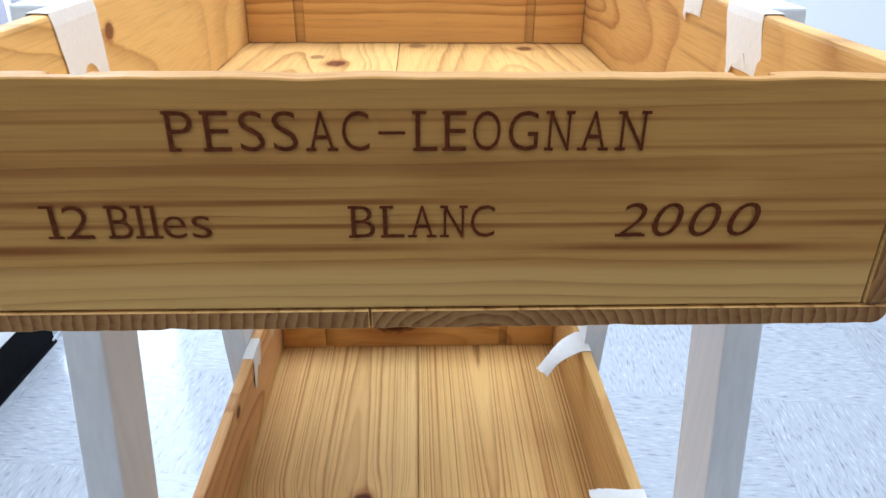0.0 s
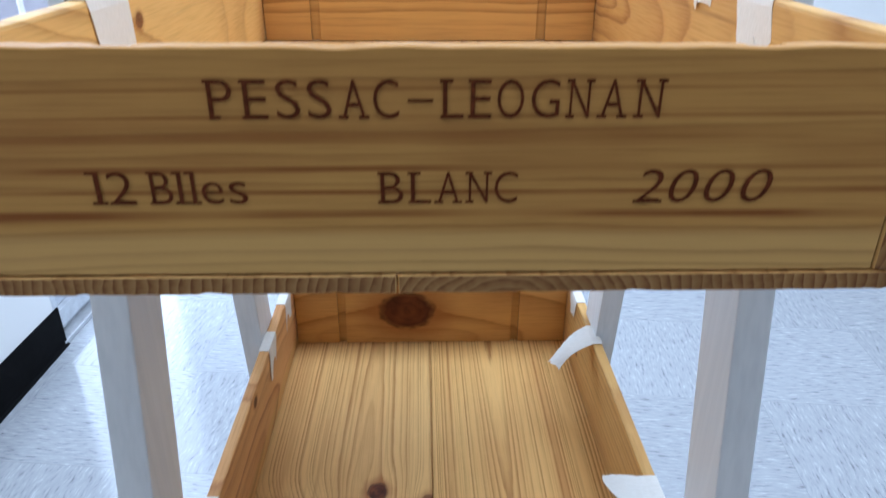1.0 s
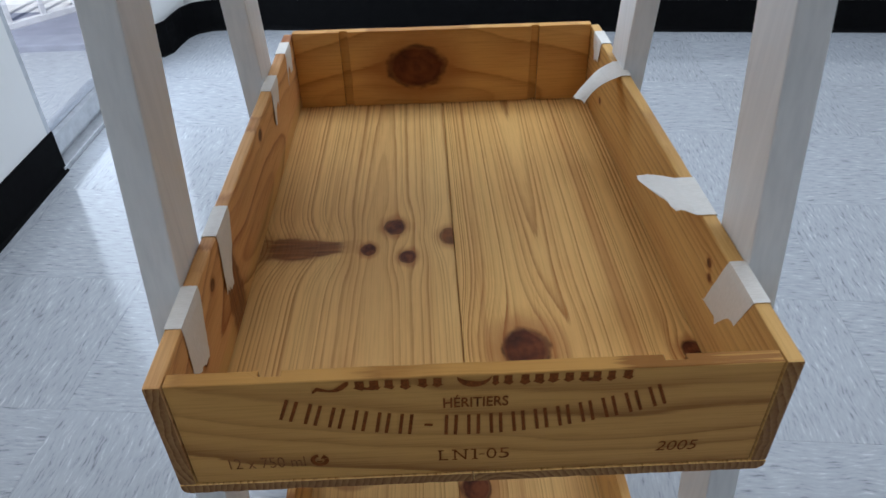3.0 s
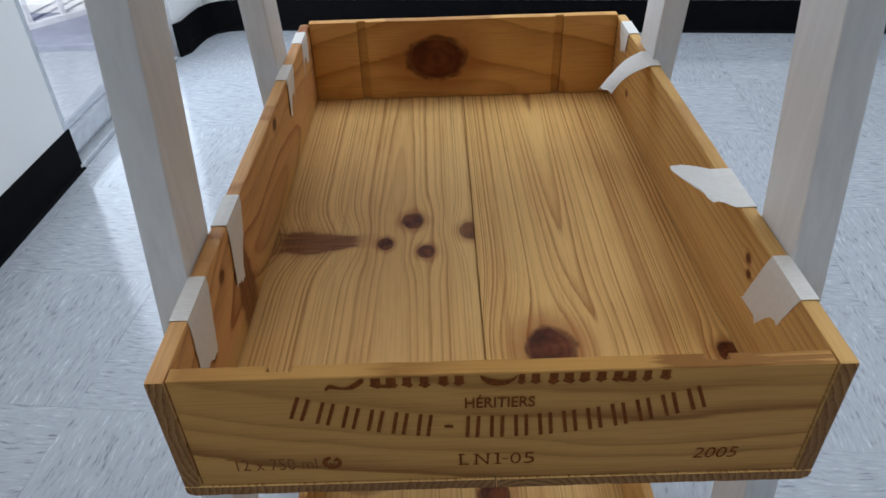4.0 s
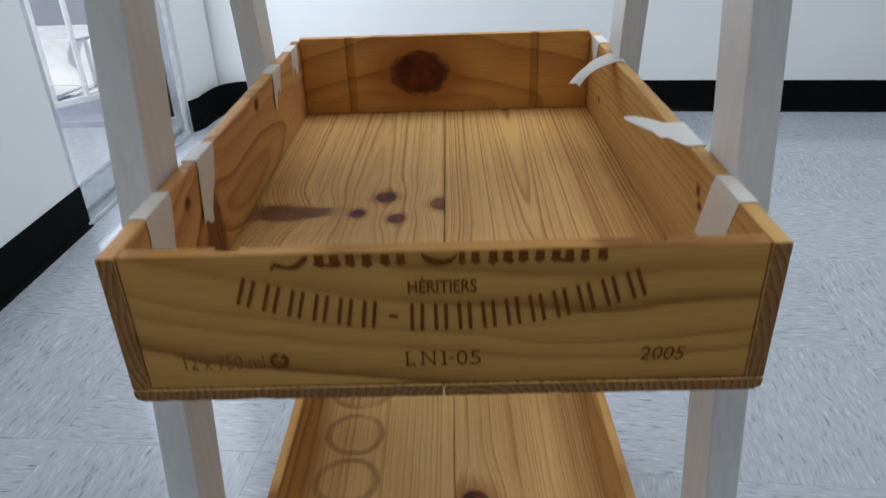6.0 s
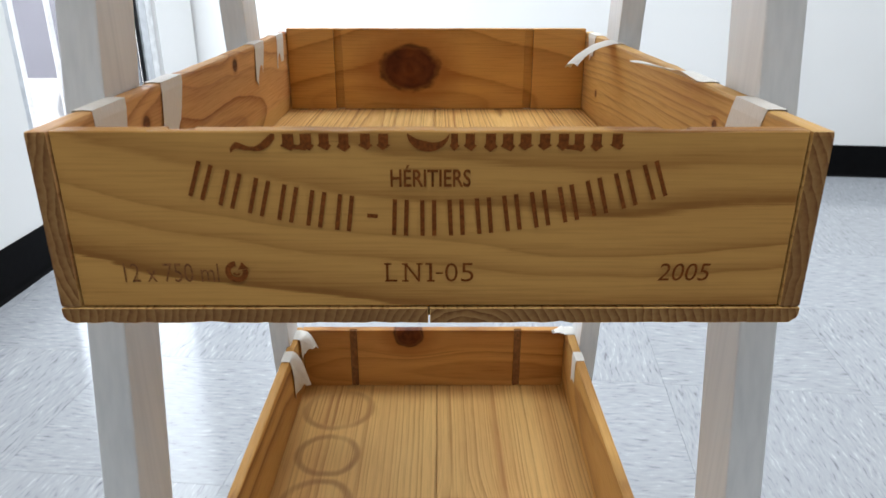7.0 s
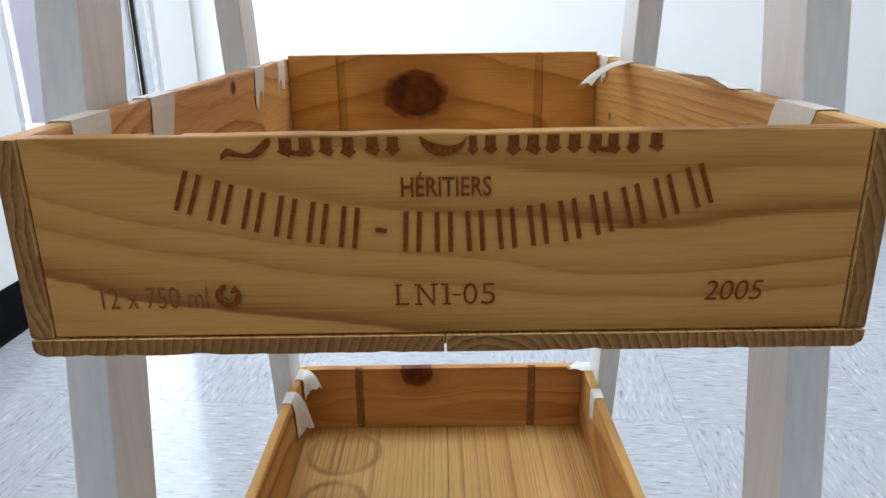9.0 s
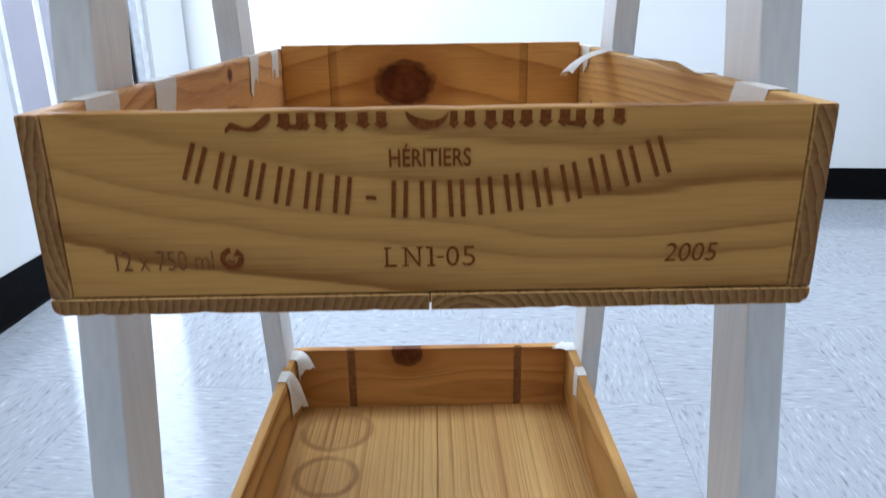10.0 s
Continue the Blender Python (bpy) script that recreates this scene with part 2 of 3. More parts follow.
def vinyl_tile(name, turn):
    n = Nodes(name)
    x, y, z = n.axes()
    info = n.tree.nodes.new("ShaderNodeObjectInfo")
    shift = n.math("MULTIPLY", info.outputs["Random"], 40.0)
    if turn:
        x, y = y, x
    wave = n.noise(n.vec(x, y, shift), 14.0, 2.0)
    yy = n.math("ADD", y, n.math("MULTIPLY", wave, 0.02))
    v = n.vec(n.math("MULTIPLY", n.math("ADD", x, shift), 38.0), n.math("MULTIPLY", yy, 210.0), shift)
    fleck = n.noise(v, 1.0, 4.0, 0.6)
    fine = n.noise(n.vec(n.math("ADD", x, shift), y, z), 330.0, 3.0)
    col = n.ramp(fleck, [(0.28, (0.18, 0.19, 0.215)), (0.41, (0.36, 0.378, 0.405)), (0.61, (0.41, 0.428, 0.455)), (0.74, (0.60, 0.615, 0.635))])
    col = n.mix(n.smooth(fine, 0.5, 0.75, 0.0, 0.25), col, (0.36, 0.37, 0.40))
    tint = n.math("ADD", 0.95, n.math("MULTIPLY", info.outputs["Random"], 0.06))
    n2 = n.tree.nodes.new("ShaderNodeVectorMath")
    n2.operation = "SCALE"
    n.put(n2.inputs[0], col)
    n.put(n2.inputs["Scale"], tint)
    return n.finish(n2.outputs[0], n.smooth(fleck, 0.3, 0.7, 0.09, 0.17), fine, 0.0002, 0.25)


def plain(name, colour, rough, metal=0.0, scale=40.0, vary=0.12, gloss=0.4):
    n = Nodes(name)
    x, y, z = n.axes()
    g = n.noise(n.vec(x, y, z), scale, 4.0)
    col = n.ramp(g, [(0.3, tuple(k * (1 - vary) for k in colour)), (0.7, tuple(min(1, k * (1 + vary)) for k in colour))])
    return n.finish(col, rough, g, 0.0003, 0.2, Metallic=metal, Specular_IOR_Level=gloss)


def tape_paper():
    n = Nodes("masking tape paper")
    x, y, z = n.axes()
    crepe = n.noise(n.vec(n.math("MULTIPLY", x, 200), n.math("MULTIPLY", y, 1500), n.math("MULTIPLY", z, 200)), 1.0, 2.0)
    col = n.ramp(crepe, [(0.3, (0.74, 0.72, 0.67)), (0.7, (0.84, 0.82, 0.78))])
    return n.finish(col, 0.6, crepe, 0.0002, 0.5, Transmission_Weight=0.0)


def glass():
    n = Nodes("clear glass")
    return n.finish((0.96, 0.98, 0.98), 0.0, None, Transmission_Weight=1.0, IOR=1.45)


PAINT, WALL, VINYL, TAPE, GLASS = painted_white(), wall_white(), vinyl_black(), tape_paper(), glass()
TILES = vinyl_tile("vinyl tile", False), vinyl_tile("vinyl tile turned", True)
ALU = plain("brushed aluminium", (0.58, 0.60, 0.63), 0.4, 0.4)
GASKET = plain("black rubber", (0.015, 0.015, 0.017), 0.6)
PVC = plain("white door casing", (0.80, 0.81, 0.82), 0.4)
PAVING = plain("pale paving", (0.76, 0.75, 0.74), 0.8, 0.0, 12.0)
OUTWALL = plain("lilac grey render", (0.24, 0.235, 0.29), 0.8, 0.0, 5.0)
KERB = plain("bluish concrete", (0.30, 0.31, 0.38), 0.8, 0.0, 20.0)
RAIL = plain("white enamelled steel", (0.78, 0.78, 0.80), 0.4)
BURN = plain("burnt-in brown", (0.115, 0.028, 0.008), 0.7, 0.0, 700.0, 0.4, 0.1)
STAMP = plain("stamped russet ink", (0.21, 0.060, 0.012), 0.7, 0.0, 700.0, 0.35, 0.1)
GROOVE_SHADE = plain("groove shade brown", (0.25, 0.112, 0.042), 0.7, 0.0, 300.0, 0.3)
FADED = plain("faded brown ink", (0.24, 0.10, 0.035), 0.7, 0.0, 900.0, 0.4, 0.1)


# ---- mesh helpers ----
def part(name, bm, material, parent=None, label=""):
    """Links a bmesh as one mesh object under parent."""
    me = bpy.data.meshes.new(name)
    bmesh.ops.recalc_face_normals(bm, faces=bm.faces[:])
    bm.to_mesh(me)
    bm.free()
    if material:
        me.materials.append(material)
    ob = new(name, me)
    ob.parent = parent
    return tagged(ob, label)


def thing(name, m, label, category, group="", kind=""):
    ob = new(name)
    ob.matrix_world = m
    return tagged(ob, label, category, group, kind)


def box(bm, x0, x1, y0, y1, z0, z1, bevel=0.0):
    vs = [bm.verts.new((x, y, z)) for z in (z0, z1) for y in (y0, y1) for x in (x0, x1)]
    fs = [bm.faces.new([vs[i] for i in q]) for q in ((0, 2, 3, 1), (4, 5, 7, 6), (0, 1, 5, 4), (2, 6, 7, 3), (0, 4, 6, 2), (1, 3, 7, 5))]
    if bevel:
        bmesh.ops.bevel(bm, geom=list({e for f in fs for e in f.edges}), offset=bevel, segments=2, affect="EDGES", profile=0.6)
    return bm


def boxed(*args, **kw):
    return box(bmesh.new(), *args, **kw)


def prism(outline, z0, z1, bevel=0.0):
    """A prism over an outline in plan."""
    bm = bmesh.new()
    low = [bm.verts.new((x, y, z0)) for x, y in outline]
    f = bm.faces.new(low)
    top = bmesh.ops.extrude_face_region(bm, geom=[f])
    bmesh.ops.translate(bm, verts=[v for v in top["geom"] if isinstance(v, bmesh.types.BMVert)], vec=(0, 0, z1 - z0))
    if bevel:
        bmesh.ops.bevel(bm, geom=bm.edges[:], offset=bevel, segments=1, affect="EDGES")
    return bm


def rough_edge(bm, axis, cuts, top, amount, seed):
    """Cuts a board into short lengths and wears its upper edge unevenly."""
    rng = random.Random(seed)
    lo, hi = min(v.co[axis] for v in bm.verts), max(v.co[axis] for v in bm.verts)
    for k in range(1, cuts):
        at, no = Vector((0, 0, 0)), Vector((0, 0, 0))
        at[axis], no[axis] = lo + (hi - lo) * (k + rng.uniform(-0.3, 0.3)) / cuts, 1
        bmesh.ops.bisect_plane(bm, geom=bm.verts[:] + bm.edges[:] + bm.faces[:], plane_co=at, plane_no=no)
    for v in bm.verts:
        if v.co.z > top - 0.004:
            w = noise.noise(Vector((v.co[axis] * 45 + seed, seed, 0))) + 0.6 * noise.noise(Vector((v.co[axis] * 160, seed * 2.0, 1)))
            v.co.z += amount * w
    return bm


# ---- crates ----
T = 0.0095
HALF = 0.165


def text_mesh(body, x0, z0, x1, z1, y=-0.0004, shear=0.0, cut=None, bold=0.0, serif=0.0):
    """Flat lettering in the built-in font that fills x0..x1, z0..z1 on the plane y."""
    cu = bpy.data.curves.new("lettering", "FONT")
    cu.body, cu.shear, cu.offset, cu.resolution_u = body, shear, bold, 4
    ob = bpy.data.objects.new("lettering", cu)
    scene.collection.objects.link(ob)
    me = bpy.data.meshes.new_from_object(ob.evaluated_get(bpy.context.evaluated_depsgraph_get()))
    bpy.data.objects.remove(ob)
    bm = bmesh.new()
    bm.from_mesh(me)
    bpy.data.meshes.remove(me)
    xs, ys = [v.co.x for v in bm.verts], [v.co.y for v in bm.verts]
    a, b, c, d = min(xs), max(xs), min(ys), max(ys)
    for v in bm.verts:
        v.co = Vector((x0 + (v.co.x - a) / (b - a) * (x1 - x0), y, z0 + (v.co.y - c) / (d - c) * (z1 - z0)))
    if cut is not None:
        bmesh.ops.bisect_plane(bm, geom=bm.verts[:] + bm.edges[:] + bm.faces[:], plane_co=(0, 0, cut), plane_no=(0, 0, 1), clear_outer=True)
    return bm


def tape(parent, side, y0, y1, drop, out=0.008, curl=0.0, lift=0.0, seed=0, top=0.087, ragged=0.004, skew=0.0, taper=0.15):
    """A torn strip of masking tape folded over the rim of a side board. curl: how far its free end stands off inwards."""
    rng = random.Random(seed)
    prof = [(HALF + 0.0006, top - out), (HALF + 0.0007, top - 0.002), (HALF, top + 0.0008), (HALF - T / 2, top + 0.001), (HALF - T, top + 0.0008)]
    steps = 9
    for k in range(1, steps + 1):
        s = k / steps
        px = HALF - T - 0.0007 - curl * s - 0.10 * curl * math.sin(s * math.pi)
        pz = top - drop * s ** (1.0 if curl == 0 else 1.5) + lift * math.sin(s * math.pi * 0.8)
        prof.append((px, pz))
    m = 10
    bm = bmesh.new()
    layers = ([], [])
    for i, (px, pz) in enumerate(prof):
        s = max(0.0, (i - 4) / steps)
        ends = [rng.random() for _ in range(m + 1)], [rng.uniform(-1, 1) for _ in range(m + 1)]
        tx = prof[min(i + 1, len(prof) - 1)][0] - prof[max(i - 1, 0)][0]
        tz = prof[min(i + 1, len(prof) - 1)][1] - prof[max(i - 1, 0)][1]
        size = math.hypot(tx, tz)
        for layer, rows in enumerate(layers):
            row = []
            for j in range(m + 1):
                u = j / m
                w = y0 + (y1 - y0) * (0.5 + (u - 0.5) * (1 - taper * s)) + skew * s + 0.0007 * ends[1][j] * s
                x, z = px - 0.0003 * layer * tz / size, pz + 0.0003 * layer * tx / size
                if i == len(prof) - 1:
                    tear = ragged * (ends[0][j] - 0.3) + ragged * math.sin(u * 5 + seed)
                    x, z = x + tear * abs(tx) / size, z + tear * abs(tz) / size
                x -= 0.0012 * s * math.sin(u * 3.1 + seed) * (1 + 6 * (curl > 0))
                row.append(bm.verts.new((side * x, w, z)))
            rows.append(row)
    for rows in layers:
        for r0, r1 in zip(rows, rows[1:]):
            for j in range(m):
                bm.faces.new((r0[j], r0[j + 1], r1[j + 1], r1[j]))
    rim = [[r[0] for r in g] + g[-1][1:] + [r[-1] for r in g[-2::-1]] + g[0][-2:0:-1] for g in layers]
    for k in range(len(rim[0])):
        q = (k + 1) % len(rim[0])
        bm.faces.new((rim[0][k], rim[0][q], rim[1][q], rim[1][k]))
    return part("masking_tape", bm, TAPE, parent, "torn white masking tape")


def end_outline(y_out, y_in, xg, gw, gd):
    """Plan of an end board with two grooves cut into its inner face."""
    s = 1 if y_in > y_out else -1
    pts = [(-HALF + T + 0.0007, y_out), (HALF - T - 0.0007, y_out), (HALF - T - 0.0007, y_in)]
    for gx in (xg[1], xg[0]):
        pts += [(gx + gw / 2, y_in), (gx + gw / 2, y_in - s * gd), (gx - gw / 2, y_in - s * gd), (gx - gw / 2, y_in)]
    return pts + [(-HALF + T + 0.0007, y_in)]


def floor_board(x0, x1, depth, base, seed):
    """A bottom board with its outer lower edge rounded off and its sawn end chipped."""
    bm = boxed(x0, x1, 0.0004, depth - 0.0004, 0.0, base - 0.0003)
    outer = [e for e in bm.edges if all(abs(abs(v.co.x) - HALF) < 1e-5 and v.co.z < 0.001 for v in e.verts)]
    bmesh.ops.bevel(bm, geom=outer, offset=0.0048, segments=5, affect="EDGES", profile=0.5)
    bmesh.ops.bevel(bm, geom=[e for e in bm.edges if e.calc_face_angle(0.0) > 1.2], offset=0.0003, segments=1, affect="EDGES")
    rough_edge(bm, 0, 40, 9.0, 0.0, seed)
    for v in bm.verts:
        if v.co.y < 0.004 and v.co.z < 0.002:
            chip = max(0.0, noise.noise(Vector((v.co.x * 90, seed * 3.1, 0))) - 0.12) + 0.25 * noise.noise(Vector((v.co.x * 300, seed, 2)))
            v.co.z += 0.0026 * max(0.0, chip)
    return bm


def crate(m, label, depth, height, rear, base, joint, grooves_f, grooves_r, mats, seed):
    """An open wine crate: two side boards, two grooved end boards and two floor boards."""
    c = thing("wine_crate", m, label, "crate", "wine crates in the stand")
    for s, key in ((-1, "left"), (1, "right")):
        bm = boxed(*sorted((s * HALF, s * (HALF - T))), 0.0, depth, base, height, bevel=0.0019)
        part("side_board", rough_edge(bm, 1, 26, height, 0.0006, seed + s), mats[key], c)
    bm = prism(end_outline(0.0008, T, grooves_f, 0.0112, 0.004), base + 0.0007, height, 0.0005)
    part("front_board", rough_edge(bm, 0, 30, height, 0.0006, seed + 5), mats["front"], c)
    bm = prism(end_outline(depth, depth - T, grooves_r, 0.0085, 0.004), base + 0.0004, rear, 0.0004)
    part("back_board", rough_edge(bm, 0, 16, rear, 0.0004, seed + 6), mats["back"], c)
    for x0, x1, key in ((-HALF, joint - 0.0004, "floor_left"), (joint + 0.0004, HALF, "floor_right")):
        part("floor_board", floor_board(x0, x1, depth, base, seed + (x0 > -0.1)), mats[key], c)
    bm = boxed(joint - 0.004, joint + 0.004, 0.006, depth - 0.0012, 0.0012, base - 0.0036)
    box(bm, joint - 0.003, joint + 0.003, depth - 0.008, depth - 0.001, base - 0.0034, base - 0.0008)
    part("tongue", bm, mats["floor_left"], c)
    return c


# upper crate
U = crate(pose(0, 0.0023, 0.815), "pine wine crate with burnt-in lettering at the stand's top", 0.480, 0.0865, 0.0865, 0.0075, -0.016, (-0.103, 0.103), (-0.1075, 0.105), {
    "left": pine("upper left side", "yzx", (0.782, 0.487, 0.162), (0.373, 0.178, 0.043), 60, 0.02, -0.1, 0.25, 2.4, 1.3, 0.8, ((0.17, 0.07, 0.004, 0.8),)),
    "right": pine("upper right side", "yzx", (0.690, 0.414, 0.133), (0.341, 0.150, 0.038), 70, 0.05, 0.45, 0.2, 2.6, 7.7, 0.8),
    "front": pine("upper front", "xzy", (0.55, 0.295, 0.074), (0.215, 0.076, 0.015), 130, -0.03, -0.1, 0.02, 1.4, 4.1, 0.33, (), (), 0.5, 1.0, (), ((0.050, 0.014, 0.30), (0.0575, 0.0035, 0.5), (0.0466, 0.0013, 0.75), (0.0385, 0.0012, 0.8), (0.0300, 0.0026, 0.85), (0.073, 0.0010, 0.45), (0.064, 0.0009, 0.5)), 0.0235, 0.25),
    "back": pine("upper back", "xzy", (0.70, 0.400, 0.125), (0.36, 0.160, 0.042), 80, 0.1, 0, 0.05, 1.4, 2.2, 0.6),
    "floor_left": pine("upper floor left", "yxz", (0.782, 0.497, 0.176), (0.366, 0.171, 0.043), 90, -0.1, 0.2, 0.12, 1.8, 5.5, 0.8, ((0.385, -0.066, 0.008, 0.9), (0.41, -0.085, 0.006, 0.5))),
    "floor_right": pine("upper floor right", "yxz", (0.759, 0.466, 0.156), (0.341, 0.150, 0.038), 90, 0.08, 0.1, 0.12, 1.8, 9.5, 0.8, ((0.447, 0.098, 0.007, 0.8), (0.46, 0.0, 0.008, 0.5))),
}, 11)
SERIFS = {"P": ((0, 0.46, 0), (-0.12, 0.2, 1)), "E": ((-0.12, 0.3, 0), (-0.12, 0.3, 1)), "A": ((-0.16, 0.26, 0), (0.7, 1.14, 0)), "L": ((-0.12, 0.3, 0), (-0.14, 0.5, 1)),
          "N": ((-0.18, 0.26, 0), (-0.18, 0.2, 1), (0.76, 1.18, 1)), "B": ((-0.12, 0.3, 0), (-0.12, 0.3, 1)), "1": ((-0.9, 1.9, 0), (-1.4, 0.2, 1)), "l": ((-1.0, 2.0, 0), (-1.2, 0.6, 1)), "H": ((-0.1, 0.3, 0), (0.7, 1.1, 0)), "2": ((0.0, 1.04, 0),)}


def word(parent, letters, z0, z1, k, m, material, label, shear=0.0, bold=-0.008, small="es"):
    """A word set letter by letter: (character, start, end) along the board at k * s + m, with fine serifs."""
    bm = bmesh.new()
    for ch, s0, s1 in letters:
        x0, x1 = k * s0 + m, k * s1 + m
        hi = z0 + (z1 - z0) * (0.68 if ch in small else 1.0)
        lo = z0
        if ch == "-":
            lo, hi = z0 + 0.42 * (z1 - z0), z0 + 0.50 * (z1 - z0)
        one = text_mesh(ch, x0, lo, x1, hi, 0.0003, shear, None, bold)
        for a, b, top in SERIFS.get(ch, ()):
            w, t = x1 - x0, 0.085 * (z1 - z0)
            y = z1 - t if top else z0
            one.faces.new([one.verts.new(q) for q in ((x0 + a * w, 0.00025, y), (x0 + b * w, 0.00025, y), (x0 + b * w, 0.00025, y + t), (x0 + a * w, 0.00025, y + t))])
        me = bpy.data.meshes.new("letter")
        one.to_mesh(me)
        one.free()
        bm.from_mesh(me)
        bpy.data.meshes.remove(me)
    return part("lettering", bm, material, parent, label)


BURNT = "dark brown burnt-in lettering"
word(U, (("P", 300, 346), ("E", 366, 410), ("S", 426, 470), ("S", 484, 528), ("A", 548, 592), ("C", 606, 654), ("-", 670, 718), ("L", 736, 775), ("E", 788, 827), ("O", 838, 888), ("G", 902, 955), ("N", 974, 1012), ("A", 1034, 1078), ("N", 1104, 1148)), 0.0643, 0.0768, 0.0001698, -0.12494, BURN, BURNT)
word(U, (("1", 95, 105), ("2", 118, 165), ("B", 196, 235), ("l", 246, 254), ("l", 270, 278), ("e", 288, 328), ("s", 338, 372)), 0.0352, 0.0467, 0.0001803, -0.13216, BURN, BURNT)
word(U, (("B", 618, 660), ("L", 674, 712), ("A", 724, 764), ("N", 782, 818), ("C", 830, 873)), 0.0350, 0.0462, 0.0001803, -0.13216, BURN, BURNT)
word(U, (("2", 1092, 1145), ("0", 1158, 1212), ("0", 1225, 1280), ("0", 1295, 1352)), 0.0348, 0.0467, 0.0001803, -0.13216, BURN, BURNT, 0.2)
tape(U, -1, 0.112, 0.158, 0.045, seed=3, top=0.0865, skew=0.006)
tape(U, -1, 0.272, 0.296, 0.014, seed=4, top=0.0865)
tape(U, 1, 0.118, 0.158, 0.030, seed=5, top=0.0865, skew=-0.012, ragged=0.008)
tape(U, 1, 0.190, 0.218, 0.013, seed=6, top=0.0865)
tape(U, 1, 0.275, 0.297, 0.013, seed=7, top=0.0865)

# middle crate
M = crate(pose(0, 0, 0.470), "honey-coloured pine wine crate, stamped front, knotty floor, taped rims", 0.487, 0.0872, 0.0905, 0.0078, -0.001, (-0.103, 0.1015), (-0.1024, 0.0968), {
    "left": pine("middle left side", "yzx", (0.74, 0.42, 0.165), (0.33, 0.115, 0.034), 75, 0.03, 0.22, 0.16, 1.8, 2.7, 1.0, ((0.281, 0.078, 0.005, 0.9), (0.10, 0.07, 0.004, 0.9), (0.06, 0.045, 0.004, 0.8)), ((0.138, 0.018, 0.040, 0.040),), 0.8, 1.0, (), (), 0.024),
    "right": pine("middle right side", "yzx", (0.70, 0.43, 0.145), (0.34, 0.150, 0.040), 170, -0.10, -0.4, 0.10, 0.8, 6.1, 0.55, ((0.105, 0.068, 0.003, 0.9), (0.10, 0.06, 0.0025, 0.9), (0.412, 0.035, 0.003, 0.8))),
    "front": pine("middle front", "xzy", (0.62, 0.335, 0.090), (0.31, 0.135, 0.030), 62, 0.22, 0.10, 0.42, 1.5, 8.2, 1.35, (), (), 0.2, 1.0, (), (), None, 0.15),
    "back": pine("middle back", "xzy", (0.70, 0.385, 0.115), (0.31, 0.125, 0.032), 70, 0.02, -0.03, 0.25, 1.2, 3.9, 0.45, ((-0.0278, 0.05, 0.0245, 1.0),)),
    "floor_left": pine("middle floor left", "yxz", (0.83, 0.54, 0.205), (0.42, 0.195, 0.055), 300, -0.062, -2.2, 0.0125, 0.8, 0.4, 0.8, ((0.2444, -0.0495, 0.0094, 1.0), (0.2028, -0.0386, 0.0070, 1.0), (0.2139, -0.0697, 0.0062, 1.0), (0.228, -0.003, 0.0095, 0.8)), ((0.219, 0.014, -0.124, 0.034),), 0.35, 1.0, (), ((-0.083, 0.008, 0.2), (-0.104, 0.003, 0.3), (-0.022, 0.004, 0.22), (-0.135, 0.005, 0.2)), None, 0.28),
    "floor_right": pine("middle floor right", "yxz", (0.82, 0.52, 0.185), (0.39, 0.175, 0.046), 290, 0.066, 1.2, 0.018, 0.6, 3.3, 0.95, ((0.096, 0.0405, 0.0165, 1.0), (0.0886, 0.151, 0.0075, 1.0)), (), 0.35, 1.0, (), ((0.115, 0.006, 0.35), (0.138, 0.004, 0.4), (0.018, 0.003, 0.35)), None, 0.2),
}, 23)


